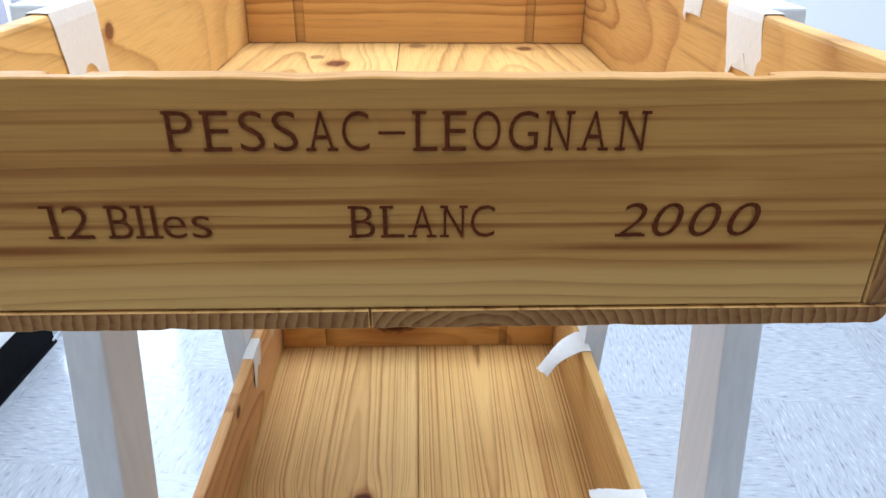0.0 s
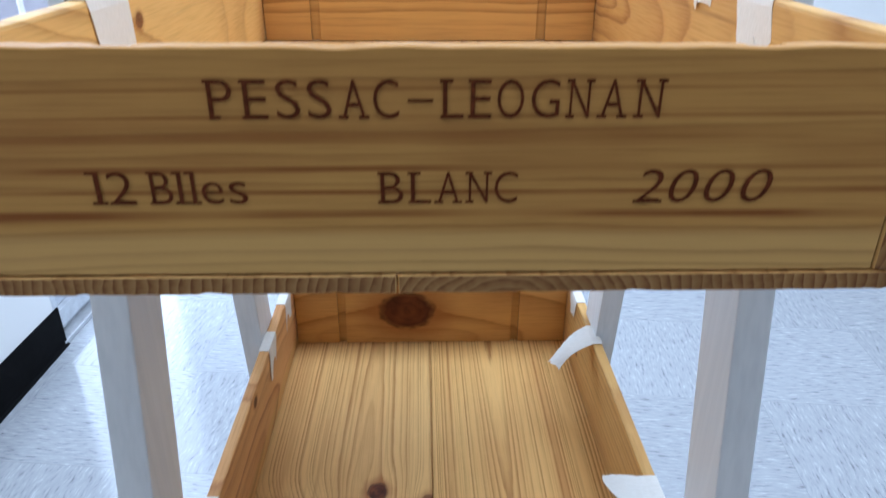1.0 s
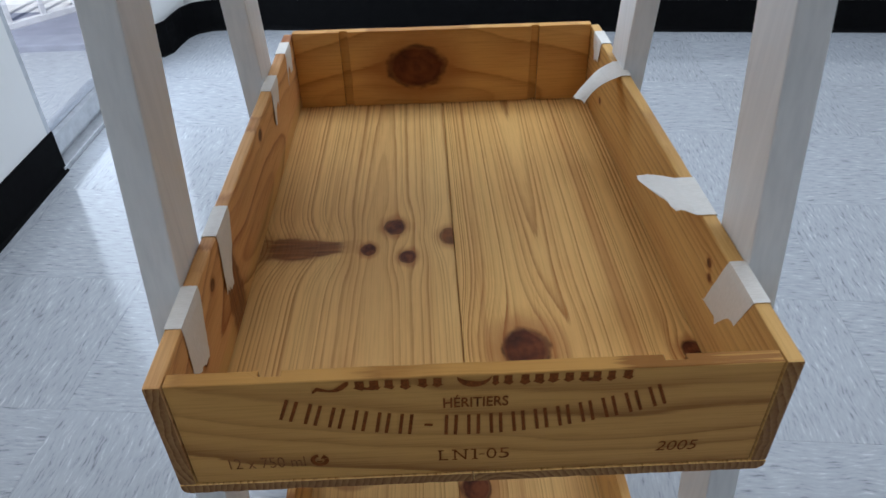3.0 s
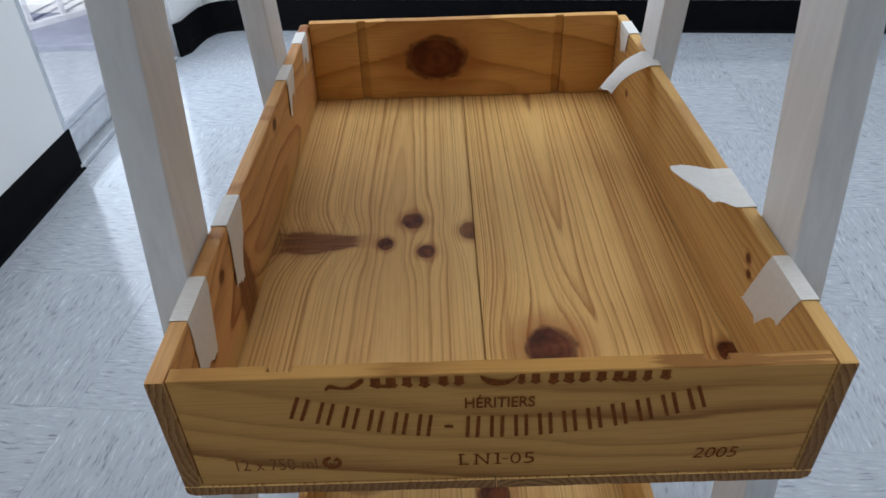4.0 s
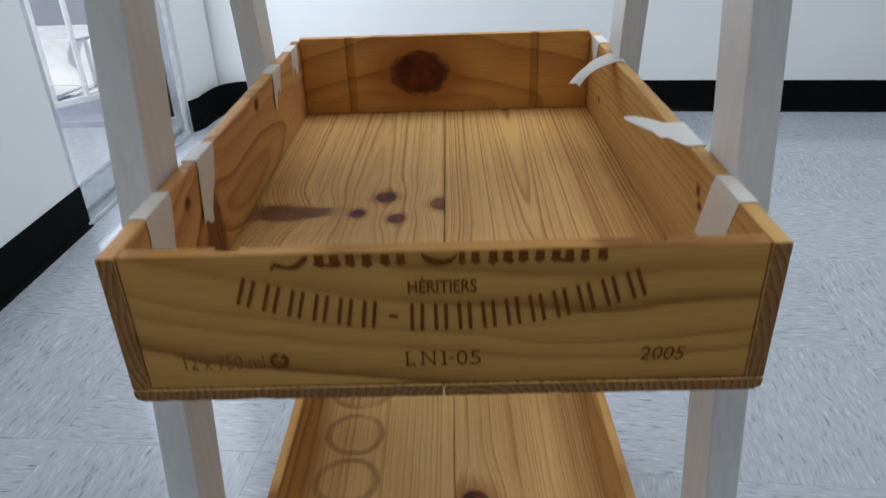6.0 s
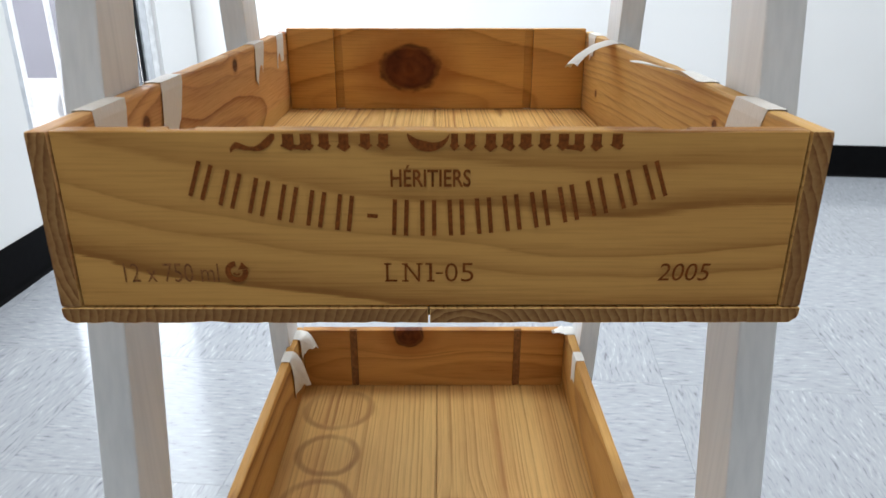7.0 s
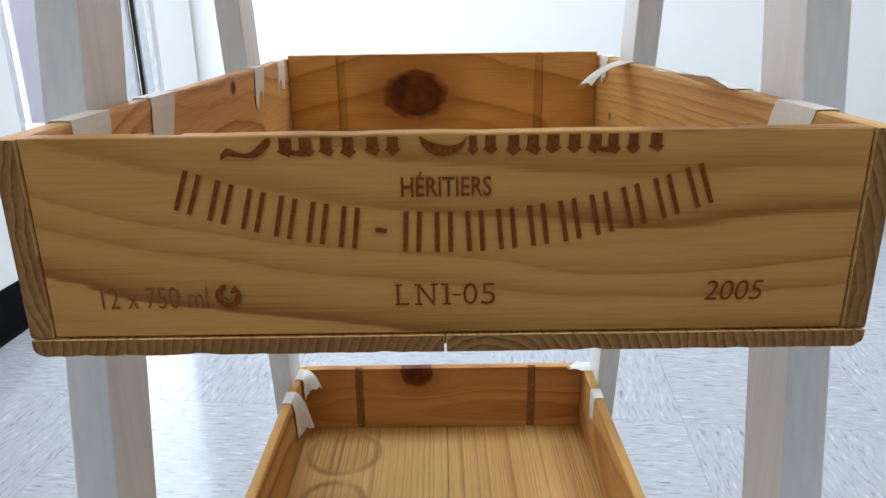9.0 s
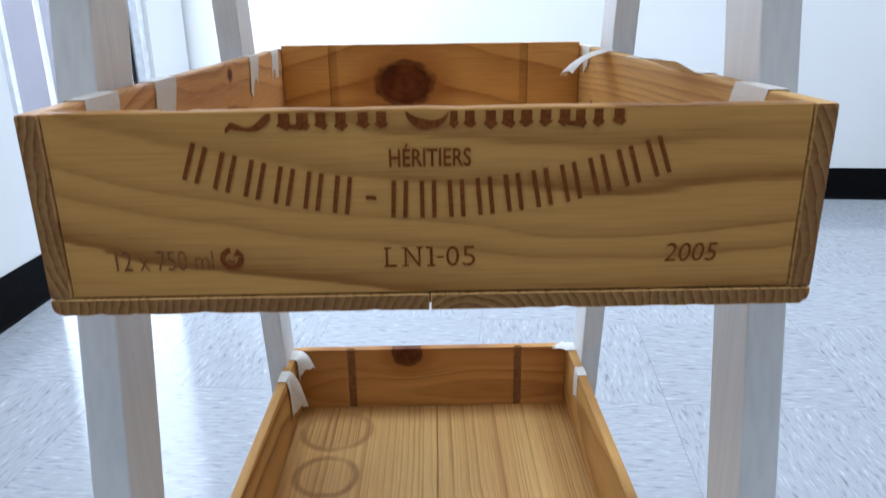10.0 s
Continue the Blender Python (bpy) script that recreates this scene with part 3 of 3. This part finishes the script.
def gothic(parent):
    """The lower half of a blackletter line that the sawn rim cuts off: two capitals and minims with pointed feet."""
    bm = bmesh.new()
    y, top = 0.0003, 0.0864
    feet = [(-0.0579, 0.0046), (-0.0507, 0.0046), (-0.0433, 0.0040), (-0.0353, 0.0040), (-0.0265, 0.0040), (-0.0191, 0.0040), (0.0099, 0.0028), (0.0163, 0.0038), (0.0247, 0.0040),
            (0.0317, 0.0042), (0.0390, 0.0044), (0.0468, 0.0042), (0.0544, 0.0042), (0.0607, 0.0038), (0.0680, 0.0036), (0.0763, 0.0042)]
    rng = random.Random(5)
    for x, w in feet:
        low = 0.0789 + rng.uniform(-0.0003, 0.0005)
        tip = rng.uniform(-0.15, 0.35) * w
        bm.faces.new([bm.verts.new((x + a, y, z)) for a, z in ((-w / 2, top), (-w / 2, 0.0822), (-w * 0.72, low + 0.0021), (tip, low), (w * 0.74, low + 0.0022), (w / 2, 0.0819), (w / 2, top))])
    for x0, x1, z in ((-0.0579, -0.0507, 0.0801), (0.0544, 0.0607, 0.0800)):
        bm.faces.new([bm.verts.new((x, y - 0.00005, z + dz)) for x, dz in ((x0, 0.0), (x1, -0.0008), (x1, 0.0012), (x0, 0.0018))])
    ring = []
    for k in range(21):
        t = radians(180 + 178 * k / 20)
        bulge = math.sin(math.pi * (k / 20) ** 0.8)
        ring.append([bm.verts.new((-0.0008 + 1.06 * r * math.cos(t), y, 0.0866 + 0.95 * r * math.sin(t))) for r in (0.0082 - 0.0044 * bulge, 0.0082)])
    for p, q in zip(ring, ring[1:]):
        bm.faces.new((p[0], p[1], q[1], q[0]))
    tail = []
    for k in range(17):
        u = k / 16
        x = -0.0632 - 0.0186 * u
        z = 0.0858 - 0.0052 * math.sin(math.pi * min(1.0, u * 1.15)) - 0.0065 * u ** 3
        w = 0.0030 * (1 - 0.55 * u) + 0.0008 * math.sin(u * 9.0)
        tail.append([bm.verts.new((x, y, z + s * w)) for s in (-0.6, 0.6)])
    for p, q in zip(tail, tail[1:]):
        bm.faces.new((p[0], p[1], q[1], q[0]))
    bmesh.ops.bisect_plane(bm, geom=bm.verts[:] + bm.edges[:] + bm.faces[:], plane_co=(0, 0, 0.0862), plane_no=(0, 0, 1), clear_outer=True)
    part("lettering", bm, STAMP, parent, "russet blackletter cut off by the rim")


gothic(M)
part("lettering", text_mesh("HÉRITIERS", -0.0166, 0.0637, 0.0168, 0.0732, 0.0003, 0.0, None, 0.015), STAMP, M, "small russet lettering")
part("lettering", text_mesh("12 x 750 ml", -0.1340, 0.0204, -0.0927, 0.0293, 0.0003, 0.0, None, -0.006), FADED, M, "faded brown lettering")
word(M, (("L", 682, 702), ("N", 716, 744), ("1", 761, 766), ("-", 773, 786), ("0", 790, 813), ("5", 819, 842)), 0.0205, 0.0293, 0.0002388, -0.18247, STAMP, "brown stamped lettering")
part("lettering", text_mesh("2005", 0.0994, 0.0208, 0.1220, 0.0291, 0.0003, 0.14, None, -0.002), STAMP, M, "brown stamped lettering")


def arc_bars(parent):
    """The bowed line of capitals, each as two plain upright bars."""
    n = 17
    for k in range(n):
        u = -1 + 2 * k / (n - 1)
        x = 0.0945 * u - 0.001
        z = 0.0500 + 0.0165 * u * u
        lean = math.atan(0.36 * u)
        if k == 6:
            strokes = [(-0.0022, 0.0022, -0.0009, 0.0009)]
        else:
            strokes = [(-0.0034, -0.0016, -0.0080, 0.0080), (0.0016, 0.0034, -0.0080, 0.0080)]
        bm = bmesh.new()
        for a, b, lo, hi in strokes:
            qs = [Vector((px, pz)) for px, pz in ((a, lo), (b, lo), (b, hi), (a, hi))]
            ca, sa = math.cos(lean), math.sin(lean)
            bm.faces.new([bm.verts.new((x + q.x * ca - q.y * sa, 0.0003, z + q.x * sa + q.y * ca)) for q in qs])
        part("lettering_bar", bm, STAMP, parent, "russet stamped bar")


arc_bars(M)


def ring_mark(parent):
    """The round recycling mark: an open ring round a thick curved arrow."""
    bm = bmesh.new()
    cx, cz = -0.0848, 0.0253
    for r0, r1, a0, a1, steps in ((0.0026, 0.0050, 95, 375, 40), (0.0010, 0.0018, 200, 330, 12)):
        ring = []
        for k in range(steps + 1):
            t = radians(a0 + (a1 - a0) * k / steps)
            ring.append([bm.verts.new((cx + r * math.cos(t), 0.0003, cz + r * math.sin(t))) for r in (r0, r1)])
        for p, q in zip(ring, ring[1:]):
            bm.faces.new((p[0], p[1], q[1], q[0]))
    bm.faces.new([bm.verts.new((cx + x, 0.0003, cz + z)) for x, z in ((0.0052, 0.0014), (0.0006, 0.0010), (0.0026, 0.0046))])
    part("recycling_mark", bm, STAMP, parent, "round russet recycling mark")


ring_mark(M)
tape(M, -1, 0.042, 0.078, 0.040, seed=13, skew=-0.008)
tape(M, -1, 0.127, 0.162, 0.042, seed=14, skew=-0.014)
tape(M, -1, 0.345, 0.379, 0.032, seed=15, skew=-0.010)
tape(M, -1, 0.432, 0.462, 0.029, seed=16, skew=-0.006)
tape(M, 1, 0.044, 0.081, 0.048, seed=17, skew=0.020, ragged=0.008, taper=0.1)
tape(M, 1, 0.130, 0.176, -0.006, curl=0.024, lift=0.004, seed=18, skew=-0.006, taper=0.05, ragged=0.0025)
tape(M, 1, 0.351, 0.384, 0.018, curl=0.034, lift=0.001, seed=19, skew=-0.022, taper=0.25, ragged=0.003)
tape(M, 1, 0.430, 0.464, 0.022, seed=20)

# lower crate
LOW = crate(pose(-0.004, -0.022, 0.138), "pine wine crate with ring-stained floor, low in the stand", 0.4875, 0.0835, 0.0835, 0.0075, 0.004, (-0.10, 0.10), (-0.0948, 0.0992), {
    "left": pine("lower left side", "yzx", (0.644, 0.352, 0.103), (0.293, 0.117, 0.029), 80, 0.02, -0.3, 0.08, 1.6, 5.2, 0.8),
    "right": pine("lower right side", "yzx", (0.667, 0.384, 0.119), (0.309, 0.130, 0.033), 80, 0.05, -0.3, 0.08, 1.6, 1.2, 0.8),
    "front": pine("lower front", "xzy", (0.690, 0.405, 0.122), (0.309, 0.130, 0.033), 80, 0.02, -0.3, 0.08, 1.6, 1.9, 0.8),
    "back": pine("lower back", "xzy", (0.66, 0.350, 0.110), (0.29, 0.112, 0.032), 60, 0.03, 0.05, 0.15, 1.3, 6.6, 0.7, ((-0.030, 0.077, 0.015, 1.0),)),
    "floor_left": pine("lower floor left", "yxz", (0.80, 0.52, 0.195), (0.40, 0.185, 0.055), 180, -0.45, -0.3, 0.04, 1.2, 8.8, 0.5, (), (), 1.0, 1.0, ((0.430, -0.108, 0.037, 1.0), (0.347, -0.110, 0.031, 0.25), (0.276, -0.112, 0.031, 0.2))),
    "floor_right": pine("lower floor right", "yxz", (0.80, 0.52, 0.195), (0.38, 0.175, 0.050), 200, -0.4, -0.3, 0.02, 1.2, 2.8, 0.6, ((0.240, 0.023, 0.0175, 1.0),), (), 0.6, 1.0, (), ((0.068, 0.006, 0.34), (0.071, 0.002, 0.4), (0.02, 0.002, 0.4))),
}, 37)
tape(LOW, -1, 0.405, 0.428, 0.050, seed=23, top=0.0835, skew=0.010, curl=0.008)
tape(LOW, -1, 0.455, 0.478, 0.024, seed=24, top=0.0835, curl=0.010, lift=0.004)
tape(LOW, 1, 0.407, 0.426, 0.030, seed=25, top=0.0835)
tape(LOW, 1, 0.466, 0.486, 0.002, seed=26, top=0.0835, curl=0.010, lift=0.004)


# Dark strips laid in the cut back grooves paint the shade within.
for gx in (-0.0948, 0.0992):
    part("groove_shade", boxed(gx - 0.0037, gx + 0.0037, 0.4786, 0.4805, 0.0082, 0.0828), GROOVE_SHADE, LOW, "dark brown strip for the groove's shade")

# ---- stand ----
def stand():
    s = thing("display_stand", pose(0, 0, 0), "white-painted wooden frame of four leaning battens holding three crates", "stand")
    top = 0.902
    for side in (-1, 1):
        for y0, slope in ((0.0605, 0.1872), (0.3778, -0.1581)):
            lean = -0.0045 if side > 0 and slope < 0 else 0.0
            bm = boxed(*sorted((side * 0.1653 + lean, side * 0.1858 + lean)), 0.0, 0.0458, 0.0, top, bevel=0.0012)
            for v in bm.verts:
                v.co.y += y0 + slope * (v.co.z - 0.470)
            part("leg", bm, PAINT, s)
    return s


stand()

# ---- room ----


def back_y(x):
    return 2.042 - 0.1075 * x


def left_x(y):
    return -0.857 + 0.045 * (y - 1.2)


def wall(name, x0, y0, x1, y1, z0, z1, thick, label):
    """A straight wall along its inner foot line; its thickness lies to the left of the way from the first end to the second."""
    d = Vector((x1 - x0, y1 - y0)).normalized()
    n = Vector((-d.y, d.x)) * thick
    bm = prism([(x0, y0), (x1, y1), (x1 + n.x, y1 + n.y), (x0 + n.x, y0 + n.y)], z0, z1)
    return tagged(part(name, bm, WALL), label, "wall", kind="structure")


TOP = 2.6
wall("wall_back", 3.4, back_y(3.4), -1.15, back_y(-1.15), -0.02, TOP, -0.15, "plain white painted wall with black vinyl base")
wall("wall_left", left_x(-5.0), -5.0, left_x(1.19), 1.19, -0.02, TOP, 0.15, "plain white painted wall beside the glass door")
wall("wall_left_return", left_x(1.895), 1.895, -0.795, 2.11, -0.02, TOP, 0.15, "short white wall between the door and the back wall")
wall("wall_left_over_door", left_x(1.19), 1.19, left_x(1.895), 1.895, 2.08, TOP, 0.15, "white wall above the glass door")
wall("wall_right", 3.4, -5.0, 3.4, back_y(3.4), -0.02, TOP, -0.15, "plain white painted wall")
wall("wall_front", 3.4, -5.0, left_x(-5.0), -5.0, -0.02, TOP, 0.15, "plain white painted wall")
bm = boxed(-1.4, 3.6, -5.2, 2.6, TOP, TOP + 0.1)
tagged(part("ceiling", bm, WALL), "plain white ceiling", "ceiling", kind="structure")


def baseboard(name, pts, label):
    """A coved vinyl base that follows a foot line; the room lies to the right of the way."""
    prof = [(0.0, 0.1), (0.0025, 0.1), (0.0035, 0.097), (0.0035, 0.016), (0.005, 0.007), (0.009, 0.0015), (0.010, 0.0), (0.0, 0.0)]
    bm = bmesh.new()
    rows = []
    for k, (x, y) in enumerate(pts):
        a = Vector(pts[max(0, k - 1)])
        b = Vector(pts[min(len(pts) - 1, k + 1)])
        d = (b - a).normalized()
        n = Vector((d.y, -d.x))
        rows.append([bm.verts.new((x + n.x * o, y + n.y * o, z)) for o, z in prof])
    for r0, r1 in zip(rows, rows[1:]):
        for i in range(len(prof)):
            j = (i + 1) % len(prof)
            bm.faces.new((r0[i], r0[j], r1[j], r1[i]))
    bm.faces.new(rows[0])
    bm.faces.new(rows[-1])
    return tagged(part(name, bm, VINYL), label, "baseboard", kind="structure")


baseboard("baseboard", [(left_x(-4.9), -4.9), (left_x(1.205), 1.205)], "glossy black coved vinyl base along the wall")
curve = [(left_x(1.89), 1.885), (-0.806, 1.92), (-0.800, 1.98), (-0.790, 2.04), (-0.765, 2.085), (-0.72, back_y(-0.72) - 0.012)]
baseboard("baseboard", curve + [(-0.66, back_y(-0.66)), (3.38, back_y(3.38))], "black coved vinyl base bent round the corner")

# floor slab and tiles
bm = boxed(-1.30, 3.6, -5.2, 2.5, -0.06, -0.0032)
FLOOR = tagged(part("floor", bm, TILES[0]), "pale grey streaked vinyl tile floor", "floor", kind="structure")


def tile_mesh(material, w):
    bm = boxed(-w / 2, w / 2, -w / 2, w / 2, -0.0030, 0.0, bevel=0.0002)
    me = bpy.data.meshes.new("floor_tile")
    bmesh.ops.recalc_face_normals(bm, faces=bm.faces[:])
    bm.to_mesh(me)
    bm.free()
    me.materials.append(material)
    return me


# ---- glass door and outside ----
def door():
    d = thing("door_1", pose(left_x(1.54), 1.54, 0, 0, 0, -math.degrees(math.atan(0.045))), "closed glass door with an aluminium frame and track", "door", kind="structure")
    y0, y1 = -0.345, 0.345
    part("door_casing", boxed(-0.155, -0.012, y1 - 0.03, y1 + 0.012, 0, 2.08, bevel=0.003), PVC, d, "white painted casing")
    part("door_casing", boxed(-0.155, -0.012, y0 - 0.012, y0 + 0.012, 0, 2.08, bevel=0.003), PVC, d, "white painted casing")
    part("threshold", boxed(-0.15, 0.006, y0, y1 - 0.03, 0, 0.012, bevel=0.002), ALU, d, "grey aluminium threshold")
    for x in (-0.030, -0.085):
        part("track", boxed(x - 0.004, x + 0.004, y0, y1 - 0.03, 0.012, 0.028, bevel=0.001), ALU, d)
    # Thin black strip laid on the threshold between the tracks; no groove is cut.
    part("track_strip", boxed(-0.075, -0.045, y0, y1 - 0.03, 0.0121, 0.0135), GASKET, d)
    leaf = part("door_leaf", boxed(-0.048, -0.012, y1 - 0.075, y1 - 0.032, 0.03, 2.06, bevel=0.003), ALU, d, "aluminium stile")
    part("gasket", boxed(-0.036, -0.018, y1 - 0.081, y1 - 0.0752, 0.03, 2.06), GASKET, leaf, "black rubber gasket")
    part("stile", boxed(-0.048, -0.012, y0 + 0.012, y0 + 0.030, 0.03, 2.06, bevel=0.003), ALU, leaf)
    part("rail", boxed(-0.048, -0.012, y0 + 0.03, y1 - 0.075, 0.03, 0.075, bevel=0.003), ALU, leaf)
    pane = part("pane", boxed(-0.033, -0.027, y0 + 0.03, y1 - 0.0812, 0.075, 2.06), GLASS, leaf, "clear glass")
    pane.visible_shadow = False
    return d


door()

bm = boxed(-30, -1.02, -14, 18, -0.12, -0.0302)
tagged(part("pavement", bm, PAVING), "sunlit pale paving outside the door", "pavement", kind="structure")


def railing():
    r = thing("railing", pose(-1.388, 2.13, 0.02, 0, 0, 48), "thin white steel railing on the kerb outside", "railing")
    for k in range(-4, 5):
        part("post", boxed(0.113 * k - 0.008, 0.113 * k + 0.008, -0.008, 0.008, 0, 1.1, bevel=0.002), RAIL, r)
    part("rail", boxed(-0.5, 0.5, -0.015, 0.015, 1.1, 1.14, bevel=0.004), RAIL, r)
    part("foot_rail", boxed(-0.5, 0.5, -0.012, 0.012, 0.0, 0.02, bevel=0.002), RAIL, r)


bm = boxed(-5.0, -1.03, 1.97, 2.30, -0.03, 0.02, bevel=0.006)
tagged(part("kerb", bm, KERB), "bluish grey concrete kerb outside the door", "kerb", kind="structure")
railing()
bm = prism([(-2.6, 2.75), (-1.03, 2.55), (-1.03, 2.95), (-2.6, 2.95)], -0.03, 0.16, 0.004)
tagged(part("ramp", bm, PAVING), "pale concrete ramp edge outside", "ramp", kind="structure")
bm = boxed(-6.0, -1.03, 3.3, 3.5, -0.12, 1.0)
tagged(part("wall_outside", bm, OUTWALL), "lilac grey wall across the way outside", "wall", kind="structure")
bm = boxed(-9.2, -9.0, -8, 16, -0.12, 4.5)
tagged(part("wall_outside_far", bm, OUTWALL), "lilac grey wall beyond the paving", "wall", kind="structure")

# ---- floor tiles ----
W_TILE = 0.305
meshes = [tile_mesh(m, W_TILE - 0.0003) for m in TILES]
turn = pose(-0.58, 0.4826, 0, 0, 0, -6.13)
for i in range(-3, 16):
    for j in range(-7, 6):
        m = turn @ pose((i + 0.5) * W_TILE, (j + 0.5) * W_TILE, 0)
        p = m.translation
        if p.y > back_y(p.x) + 0.18 or p.x < -1.05 or p.x > 3.5 or p.y < -1.6:
            continue
        t = new("floor_tile", meshes[(i + j) % 2])
        t.parent, t.matrix_basis = FLOOR, m
